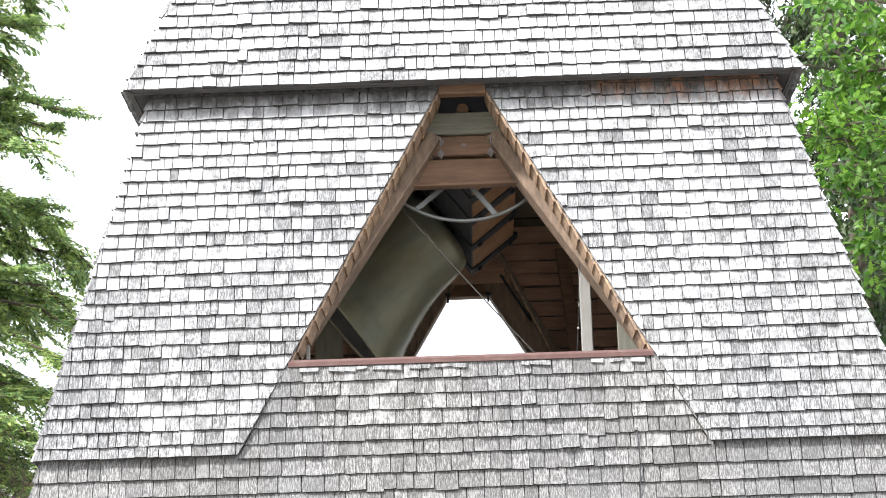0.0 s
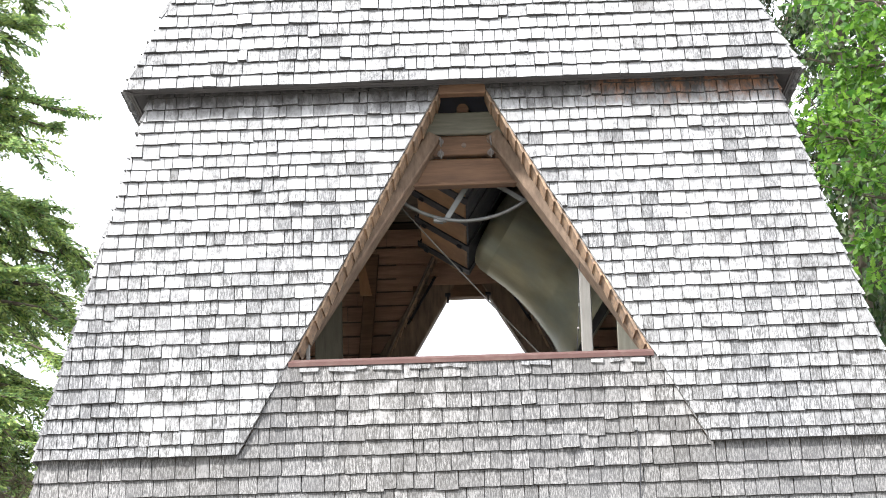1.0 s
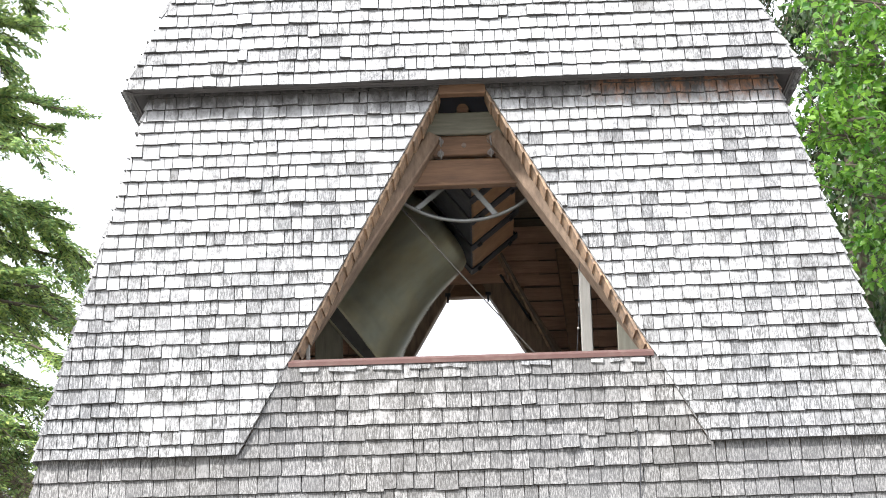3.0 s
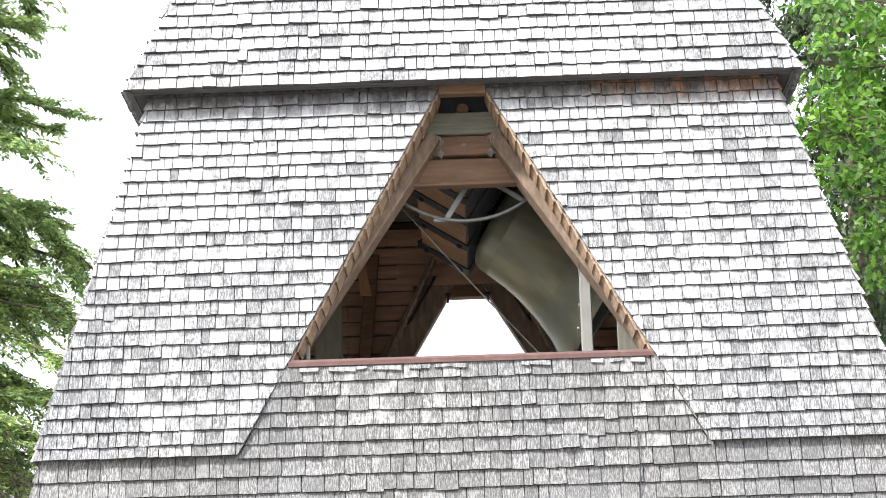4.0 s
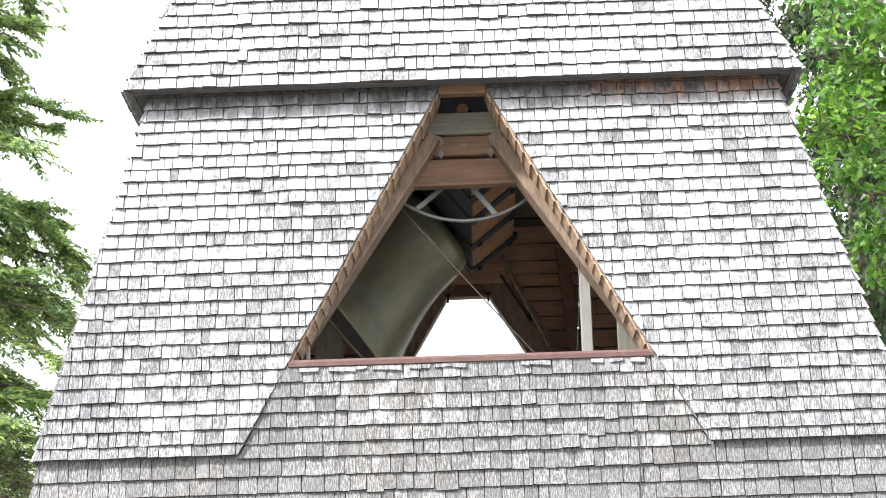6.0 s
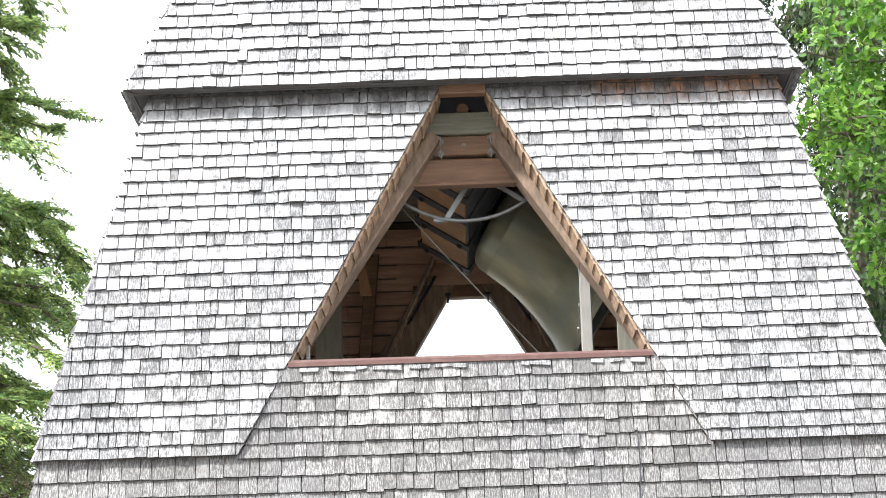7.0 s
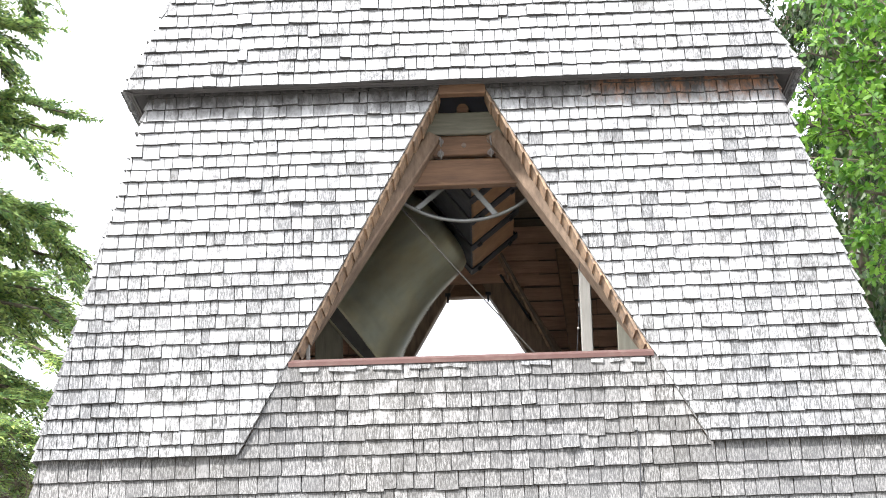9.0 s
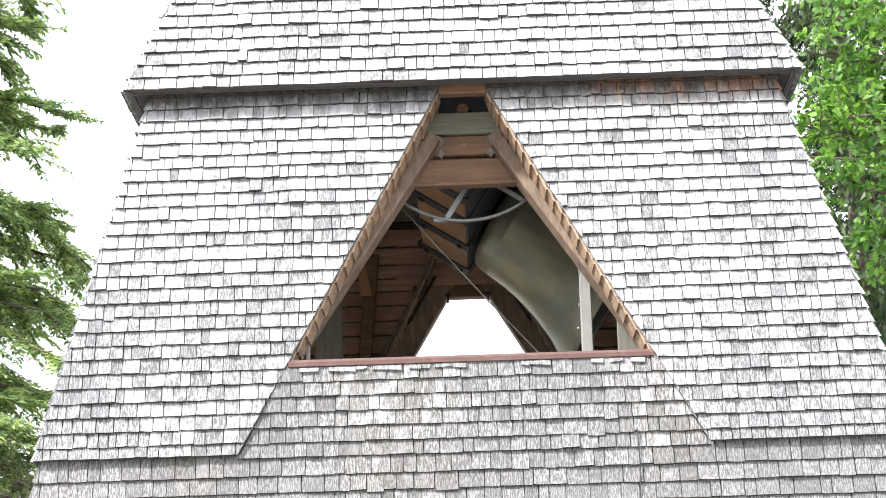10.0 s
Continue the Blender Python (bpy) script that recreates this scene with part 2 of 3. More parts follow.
def course_pieces(face, regions, z_lo, z_hi, expo, rng, wild=1.0, wide=1.0, expo_top=None):
    """Every shingle between two heights, clipped to the convex regions (u, z)."""
    pieces, z, bounds = [], z_lo, [edges_of(r) for r in regions]
    span = max(abs(u) for r in regions for u, _ in r) + 0.2
    while z < z_hi:
        rise = min(1.0, max(0.0, (z - 6.3) / 1.0))
        dz = (expo + ((expo_top or expo) - expo) * rise) / face.k
        u = -span + rng.uniform(0, 0.1)
        sag = rng.uniform(-0.004, 0.004)
        while u < span:
            w = wide * rng.choice((0.08, 0.10, 0.115, 0.125, 0.135, 0.15, 0.165, 0.185)) * rng.uniform(0.92, 1.08)
            slip = sag + rng.gauss(0, 0.002) - (rng.uniform(0.012, 0.03) if rng.random() < 0.012 * wild else 0)
            tall = 1.65 * dz
            skew = rng.uniform(-0.005, 0.005)
            g = rng.uniform(0.0018, 0.0052)
            quad = [(u + g, z + slip), (u + w * 0.5, z + slip + skew / 2 - rng.uniform(0.0, 0.004)), (u + w - g, z + slip + skew), (u + w - g, z + tall), (u + g, z + tall)]
            lift = 0.018 + abs(rng.gauss(0, 0.004)) + (rng.uniform(0.008, 0.02) if rng.random() < 0.04 * wild else 0)
            twist = rng.gauss(0, 0.003)
            thick = rng.uniform(0.023, 0.034)
            mid = u + w / 2
            for bound in bounds:
                poly = quad
                for a, b, c in bound:
                    poly = clip(poly, a, b, c)
                    if len(poly) < 3:
                        break
                if len(poly) < 3:
                    continue
                low, high = [], []
                for p, q in poly:
                    s = min(1.0, max(0.0, (q - z - slip) / tall))
                    h = 0.002 + lift * (1 - s) + twist * (1 - s) * (p - mid) / w * 2
                    low.append(face.at(p, q, h))
                    high.append(face.at(p, q, h + thick * (1 - 0.65 * s)))
                pieces.append((mid, z, low, high))
            u += w
        z += dz
    return pieces


def lay(pieces, owner, material, near=None, label="", limit=300):
    """Pieces in the near stretch become parts of their own, the rest one joined part."""
    rest = Shape()
    made = 0
    for u, z, low, high in pieces:
        if near and made < limit and near(u, z):
            s = Shape().prism(low, high)
            ob = new("shingle", s.mesh("shingle", material, ends=SHADED_END_GRAIN))
            ob.parent = owner
            made += 1
        else:
            rest.prism(low, high)
    if rest.v:
        ob = new("shingles", rest.mesh("shingles", material, ends=SHADED_END_GRAIN))
        ob.parent = owner
        tagged(ob, kind="stuff")


# ---- plan of the tower ----
EAVE, BREAK = 7.66, 4.29
LEAN = 0.252
SILL_Z = 5.09
APEX_Z, APEX_W, RAKE = 7.68, 0.186, 0.517


def open_half(z):
    return APEX_W + (APEX_Z - z) * RAKE


ground_shape = Shape()
gn = 40
ring_r = [0, 6, 12, 25, 60, 150, 400, 1000, 2500]
gv, gf = [(0, 0, 0)], []
for i, r in enumerate(ring_r[1:]):
    for j in range(gn):
        a = 2 * math.pi * j / gn
        gv.append((r * math.cos(a), r * math.sin(a), 0.0 if r < 20 else noise.noise((r * math.cos(a) / 40, r * math.sin(a) / 40, 0)) * 0.4))
for j in range(gn):
    gf.append((0, 1 + j, 1 + (j + 1) % gn))
    for i in range(len(ring_r) - 2):
        b = 1 + i * gn
        gf.append((b + j, b + gn + j, b + gn + (j + 1) % gn, b + (j + 1) % gn))
ground = new("ground", ground_shape.add(gv, gf).mesh("ground", rough_ground(), True))
tagged(ground, "unseen ground round the tower, made pale to bounce light up, with mossy patches", "ground", kind="structure")


def build_tower():
    tower = tagged(new("bell_tower"), "tapering timber bell tower clad in silver-grey weathered wooden shingles", "bell tower")
    rng = random.Random(5)
    faces = []
    for i, side in enumerate((0, 90, 180, 270)):
        main = Face(side, 2.75, LEAN, EAVE)
        low = Face(side, 3.55, 0.185, BREAK)
        top = Face(side, 2.965, 0.405, 7.66)
        faces.append((main, low, top))
        # the side faces lap over the corners of the front and back
        lap = 1.005 if side in (0, 180) else 1.008
        upper_mat, lower_mat, spire_mat = (SHINGLE, SHINGLE_GREY, SHINGLE_TOP) if side in (0, 180) else (SHINGLE_SIDE, SHINGLE_GREY_SIDE, SHINGLE_TOP_SIDE)
        # sheathing slabs under the shingles
        zt, zb, t = 7.80, BREAK, 0.05

        def slab(face, outline, name, label, thick=t, wood=SHEATH):
            s = Shape()
            s.prism([face.at(u, z, -thick) for u, z in outline], [face.at(u, z, 0) for u, z in outline])
            return part(name, s, wood, tower, label)

        d0, d1 = main.dist(zb), main.dist(zt)
        # east and west faces get an unseen opening too, to brighten the chamber
        left = [(-d0, zb), (-open_half(zb), zb), (-open_half(zt), zt), (-d1, zt)]
        right = [(-u, z) for u, z in reversed(left)]
        a = slab(main, [(u, max(z, zb + 0.06)) for u, z in left], "wall_panel", "sloping shingled wall panel beside the opening")
        b = slab(main, [(u, max(z, zb + 0.06)) for u, z in right], "wall_panel", "sloping shingled wall panel beside the opening")
        for owner, region in ((a, left), (b, right)):
            grown = [(u * lap if abs(u) > 2.5 else u, z) for u, z in region]
            pieces = course_pieces(main, [grown], zb - 0.03, zt - 0.02, 0.1315, rng, 1.0, 0.88, 0.120)
            close = (lambda u, z: abs(u) < open_half(z) + 0.75 and z > 4.5) if side == 0 else None
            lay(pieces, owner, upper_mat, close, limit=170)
        # lower wall, and the parapet that carries it on up to the sill
        e0, e1 = low.dist(0.0), low.dist(BREAK + 0.06)
        wall = [(-e0, 0), (e0, 0), (e1, BREAK + 0.06), (-e1, BREAK + 0.06)]
        c = slab(low, wall, "lower_wall", "steep lower wall clad in dark grey shingles")
        regions = [[(u * lap, z) for u, z in wall]]
        pieces = course_pieces(low, regions, 0.0906, BREAK - 0.06, 0.146, rng, 1.0, 1.1)
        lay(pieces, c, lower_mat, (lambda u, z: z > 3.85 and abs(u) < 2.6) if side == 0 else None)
        zs = SILL_Z - 0.015
        para = [(-open_half(BREAK), BREAK + 0.062), (open_half(BREAK), BREAK + 0.062), (open_half(zs), zs), (-open_half(zs), zs)]
        d = slab(low, para, "parapet", "shingled parapet below the triangular opening")
        inner = [(-open_half(BREAK), BREAK - 0.03), (open_half(BREAK), BREAK - 0.03), (open_half(zs), zs), (-open_half(zs), zs)]
        pieces = course_pieces(low, [inner], BREAK - 0.03, zs - 0.06, 0.132, rng, 1.6, 1.1)
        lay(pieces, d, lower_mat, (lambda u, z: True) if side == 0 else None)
        # spire roof with its eaves
        zp = 14.7
        tip = top.dist(zp)
        tri = [(-top.dist(7.66), 7.66), (top.dist(7.66), 7.66), (tip, zp), (-tip, zp)]
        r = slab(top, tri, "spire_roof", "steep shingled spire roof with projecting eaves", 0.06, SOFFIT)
        lay(course_pieces(top, [[(u * lap, z - (0.02 if z < 8 else 0)) for u, z in tri]], 7.635, zp, 0.142, rng, 1.3, 1.0), r, spire_mat,
            (lambda u, z: z < 8.6 and abs(u) < 1.9) if side == 0 else None)
        # soffit board and eaves batten
        s = Shape()
        a0 = top.dist(7.66) - 0.03
        s.prism([top.m @ Vector(p) for p in ((-a0, -a0, 7.640), (a0, -a0, 7.640), (2.68, -2.68, 7.740), (-2.68, -2.68, 7.740))],
                [top.m @ Vector(p) for p in ((-a0, -a0, 7.655), (a0, -a0, 7.655), (2.68, -2.68, 7.760), (-2.68, -2.68, 7.760))])
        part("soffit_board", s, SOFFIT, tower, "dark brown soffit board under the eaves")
    return tower, faces


tower, tower_faces = build_tower()


def build_opening(turn, detail):
    """The framed triangular opening of one face."""
    main = Face(turn, 2.75, LEAN, EAVE)
    m = Matrix.Rotation(radians(turn), 3, "Z")
    rng = random.Random(20 + turn)

    def on(u, z, deep):
        """A point of the opening's frame, deep metres behind the face, straight inwards."""
        return m @ Vector((u, -main.dist(z) + deep, z))

    # shingled cheeks along the rakes
    for sign in (-1, 1):
        cheek = part("rake_board", Shape().beam(on(sign * (open_half(SILL_Z) + 0.055), SILL_Z + 0.0, 0.21), on(sign * (APEX_W + 0.055), APEX_Z - 0.03, 0.21), 0.03, 0.38, m @ Vector((1, 0, 0))),
                     SHEATH, tower, "brown rake board lining the opening")
        z = SILL_Z - 0.03
        while z < APEX_Z - 0.12:
            h = 0.125 * rng.uniform(0.85, 1.15)
            z1 = min(z + h * 1.5, APEX_Z - 0.03)
            lo, hi = 0.024 + rng.uniform(0, 0.008), 0.004
            deep = 0.395 + rng.uniform(-0.012, 0.012)
            ring_a = [on(sign * (open_half(z) - 0.0), z, 0.0), on(sign * (open_half(z)), z, deep), on(sign * (open_half(z1)), z1, deep), on(sign * (open_half(z1)), z1, 0.0)]
            inward = m @ Vector((-sign * 0.89, 0, -0.46))
            ring_b = [ring_a[0] + inward * lo, ring_a[1] + inward * lo, ring_a[2] + inward * hi, ring_a[3] + inward * hi]
            ob = new("shingle", Shape().prism(ring_a, ring_b).mesh("shingle", SHINGLE_EDGE))
            ob.parent = cheek
            z += h
        # rafters behind the cheeks
    for sign in (-1, 1):
        if detail:
            a, b = on(sign * (0.592 + 1.88 * 0.62), 4.9, 0.525), on(sign * (0.592 - 0.53 * 0.62), 7.31, 0.525)
            part("rafter", Shape().beam(a, b, 0.135, 0.20, m @ Vector((1, 0, 0)), 0.012), RAFTER, tower, "weathered brown rafter beside the opening")
        else:
            a, b = m @ Vector((sign * (0.265 + 0.17 + 1.40), -2.82, 4.6)), m @ Vector((sign * (0.26 + 0.17 - 0.16), -2.82, 7.2))
            rafter = part("rafter", Shape().beam(a, b, 0.34, 0.22, m @ Vector((1, 0, 0)), 0.012), RAFTER, tower, "weathered brown rafter beside the opening")
            d = (b - a).normalized()
            p0 = a + d * (0.985 * (b - a).length) + m @ Vector((sign * 0.07, 0.15, 0))
            s = Shape().tube([p0, p0 - d * 0.62], 0.014, 8)
            for f in (0.05, 0.56):
                q = p0 - d * f
                s.tube([q, q + m @ Vector((0, 0.04, 0))], 0.018, 6)
            part("tie_rod", s, IRON, rafter, "dark steel tie rod with bolts")
    # sill
    zs = SILL_Z
    w = open_half(zs)
    y = main.dist(zs)
    s = Shape()
    s.prism([m @ Vector((-w, -y + q, p)) for q, p in ((-0.06, zs - 0.04), (-0.06, zs - 0.005), (-0.052, zs + 0.002), (-0.03, zs + 0.004), (-0.02, zs + 0.022), (0.30, zs + 0.03), (0.30, zs - 0.04))],
            [m @ Vector((w, -y + q, p)) for q, p in ((-0.06, zs - 0.04), (-0.06, zs - 0.005), (-0.052, zs + 0.002), (-0.03, zs + 0.004), (-0.02, zs + 0.022), (0.30, zs + 0.03), (0.30, zs - 0.04))])
    part("window_sill", s, SILL, tower, "red-brown painted sheet metal sill")
    if detail:
        # thin ends of the parapet's top course, slipped out from under the sill
        low = Face(turn, 3.55, 0.185, BREAK)
        for u0, u1 in ((-1.43, 0.0), (0.42, 0.64), (1.0, 1.5)):
            u = u0
            while u < u1:
                wide = rng.uniform(0.07, 0.17)
                z0, dip = zs - 0.094 - rng.uniform(0, 0.008), rng.uniform(-0.014, 0.014)
                ring = [(u, z0), (u + wide - 0.006, z0 + dip), (u + wide - 0.006, zs - 0.064), (u, zs - 0.064)]
                s = Shape().prism([low.at(p, q, 0.034) for p, q in ring], [low.at(p, q, 0.060 - 0.3 * (q - z0)) for p, q in ring])
                part("shingle", s, SHINGLE_TOP, tower)
                u += wide * rng.choice((1.0, 1.0, 1.5))
    if not detail:
        # bolted collar at the head of the far opening, boarded up above it
        s = Shape().beam(m @ Vector((-0.62, -2.80, 7.01)), m @ Vector((0.62, -2.80, 7.01)), 0.16, 0.16, m @ Vector((0, 1, 0)), 0.01)
        collar = part("collar_beam", s, FRAME, tower, "dark brown collar beam with hanging bolts")
        for bx in (-0.22, 0.23):
            s = Shape().tube([m @ Vector((bx, -2.70, 6.96)), m @ Vector((bx, -2.70, 6.86))], 0.012, 8)
            s.tube([m @ Vector((bx - 0.03, -2.70, 6.955)), m @ Vector((bx + 0.03, -2.70, 6.955))], 0.022, 8)
            part("bolt", s, IRON, collar)
        for i in range(5):
            z = 7.14 + i * 0.12
            s = Shape().beam(m @ Vector((-0.8, -2.72, z)), m @ Vector((0.8, -2.72, z)), 0.025, 0.135, m @ Vector((0, 1, 0)), 0.004)
            part("plank", s, PLANK, tower)
        return
    # head board, panel, bolted collar and lower tie beam
    s = Shape().beam(m @ Vector((-APEX_W - 0.02, -2.735, 7.66)), m @ Vector((APEX_W + 0.02, -2.735, 7.66)), 0.12, 0.14, m @ Vector((0, 1, 0)))
    part("head_board", s, FRAME, tower, "reddish brown board at the top of the opening")
    s = Shape().beam(m @ Vector((-0.36, -2.37, 7.432)), m @ Vector((0.36, -2.37, 7.432)), 0.06, 0.205, m @ Vector((0, 1, 0)))
    part("upper_board", s, FRAME_GREY, tower, "greyed board above the bolted collar")
    s = Shape().beam(m @ Vector((-0.40, -2.30, 7.235)), m @ Vector((0.40, -2.30, 7.235)), 0.12, 0.18, m @ Vector((0, 1, 0)))
    collar = part("collar_beam", s, FRAME, tower, "reddish brown collar beam with four bolts")
    for bx in (-0.22, 0.23):
        for bz in (7.275, 7.16):
            s = Shape().tube([m @ Vector((bx + 0.01, -2.35, bz)), m @ Vector((bx + 0.01, -2.47, bz - 0.005))], 0.011, 8)
            s.tube([m @ Vector((bx + 0.01, -2.358, bz)), m @ Vector((bx + 0.01, -2.368, bz))], 0.031, 12)
            s.tube([m @ Vector((bx + 0.01, -2.368, bz)), m @ Vector((bx + 0.01, -2.390, bz))], 0.019, 6)
            s.tube([m @ Vector((bx + 0.012, -2.465, bz + 0.012)), m @ Vector((bx + 0.016, -2.465, bz - 0.075))], 0.008, 6)
            part("bolt", s, RUSTY, collar, "rusty steel bolt")
    s = Shape().tube([m @ Vector((0.0, -2.355, 7.235)), m @ Vector((0.0, -2.366, 7.235))], 0.022, 12)
    part("knot", s, SHEATH, collar, "dark knot in the timber")
    s = Shape().beam(m @ Vector((-0.60, -2.30, 6.985)), m @ Vector((0.60, -2.30, 6.985)), 0.12, 0.25, m @ Vector((0, 1, 0)), 0.01)
    tie = part("tie_beam", s, FRAME, tower, "reddish brown tie beam across the opening")
    s = Shape().beam(m @ Vector((-0.60, -2.385, 6.868)), m @ Vector((0.60, -2.385, 6.868)), 0.05, 0.03, m @ Vector((0, 1, 0)), 0.004)
    part("batten", s, FRAME, tie, "narrow batten along the beam's foot")
    s = Shape().beam(m @ Vector((-0.3, -2.28, 7.60)), m @ Vector((0.3, -2.28, 7.60)), 0.04, 0.30, m @ Vector((0, 1, 0)))
    part("bearing_plate", s, NIGHT, tower, "dark steel bearing plate")
    s = Shape().tube([m @ Vector((0.0, -2.30, 7.57)), m @ Vector((0.0, -2.37, 7.57))], 0.055, 16)
    part("axle_end", s, FRAME, tower, "round brown axle end")


build_opening(0, True)
# openings at 90 and 270 are unseen, added to light the bell
for quarter in (90, 180, 270):
    build_opening(quarter, False)

# ---- swinging bell ----
PIVOT = Vector((0.0, 0.84, 7.516))
SWING, PERIOD, ZERO = 63.3, 3.0, 0.446


def build_bell():
    bell = tagged(new("church_bell"), "large green-brown bronze bell swinging on a timber headstock", "bell")
    bell.location = PIVOT
    outer = [(0, -0.329), (0.22, -0.334), (0.399, -0.359), (0.479, -0.398), (0.511, -0.468), (0.523, -0.566), (0.528, -0.574), (0.528, -0.584), (0.527, -0.596),
             (0.55, -0.803), (0.585, -0.981), (0.633, -1.139), (0.691, -1.298), (0.701, -1.31), (0.709, -1.333), (0.715, -1.345), (0.764, -1.462), (0.821, -1.567),
             (0.834, -1.578), (0.858, -1.619), (0.92, -1.713), (0.964, -1.765), (0.973, -1.788), (0.963, -1.806)]
    inner = [(0.869, -1.788), (0.807, -1.695), (0.704, -1.532), (0.603, -1.345), (0.551, -1.119), (0.5, -0.902), (0.459, -0.606), (0.399, -0.458), (0.2, -0.408),
             (0, -0.408)]
    profile = outer + inner
    body = part("body", Shape().lathe(profile, 96), BRONZE, bell, "patinated bronze bell body with a flared lip", True)
    # the inner faces carry the shade inside the mouth as a dark colour
    body.data.materials.append(SHADED_BRONZE)
    body.data.polygons.foreach_set("material_index", [int(i % len(profile) >= len(outer)) for i in range(len(body.data.polygons))])
    body.data.update()
    # headstock: a stack of oak timbers on the bell's crown, bound with iron
    stock = part("headstock", Shape().beam((0, -2.64, 0.0), (0, 1.0, 0.0), 0.92, 0.56, (1, 0, 0), 0.012), OAK, bell, "yellow-brown oak headstock bound with iron straps")
    part("base_plate", Shape().beam((0, -2.59, -0.295), (0, 0.98, -0.295), 0.90, 0.022, (1, 0, 0), 0.004), NIGHT, stock, "dark steel plate under the headstock")
    for y in (-2.24, -1.41, -0.33, 0.75):
        s = Shape().beam((-0.468, y, -0.30), (-0.468, y, 0.32), 0.016, 0.24, (1, 0, 0), 0.003)
        s.beam((0.468, y, -0.30), (0.468, y, 0.32), 0.016, 0.24, (1, 0, 0), 0.003)
        s.beam((-0.47, y, -0.31), (0.47, y, -0.31), 0.24, 0.02, (0, 1, 0), 0.003)
        s.beam((-0.47, y, 0.292), (0.47, y, 0.292), 0.24, 0.02, (0, 1, 0), 0.003)
        for x in (-0.485, 0.485):
            s.tube([(x - 0.02, y, -0.22), (x + 0.02, y, -0.22)], 0.028, 6)
            s.tube([(x - 0.02, y, 0.2), (x + 0.02, y, 0.2)], 0.028, 6)
        part("strap", s, IRON, stock, "black iron strap")
    for x in (-0.12, 0.12):
        s = Shape().tube([(x, -0.1, -0.27), (x * 1.6, -0.16, -0.29), (x * 1.5, -0.14, -0.33), (x * 0.8, -0.06, -0.36)], 0.035, 10)
        s.tube([(x, 0.1, -0.27), (x * 1.6, 0.16, -0.29), (x * 1.5, 0.14, -0.33), (x * 0.8, 0.06, -0.36)], 0.035, 10)
        part("crown_loop", s, IRON, bell, "black iron crown loop", True)
    part("axle", Shape().tube([(0, -3.09, 0), (0, 1.4, 0)], 0.045, 16), IRON, bell, "black iron axle", True)
    # rope wheel on the axle, in front of the headstock
    wy, wr = -3.01, 0.936
    circle = [(wr * math.sin(a), wy, -wr * math.cos(a)) for a in (radians(-150 + 3 * i) for i in range(101))]
    wheel = part("rope_wheel", Shape().tube(circle, 0.018, 10), ZINC, bell, "grey galvanised steel rope wheel", True)
    h = math.sqrt(wr * wr - 0.36 * 0.36)
    for sgn in (-1, 1):
        part("spoke", Shape().beam((sgn * 0.36, wy, -h), (sgn * 0.36, wy, 0.25), 0.045, 0.012, (1, 0, 0), 0.003), ZINC, wheel)
    part("spoke", Shape().beam((-h, wy + 0.014, -0.34), (h, wy + 0.014, -0.34), 0.012, 0.05, (0, 1, 0), 0.003), ZINC, wheel)
    s = Shape().beam((-0.93, wy, -0.25), (-0.895, wy, -0.33), 0.06, 0.05, (0, 1, 0), 0.006)
    s.tube([(-0.92, wy - 0.03, -0.20), (-0.90, wy - 0.035, -0.36)], 0.008, 6)
    part("rope_clamp", s, ZINC, wheel, "small steel rope clamp")
    return bell


bell = build_bell()



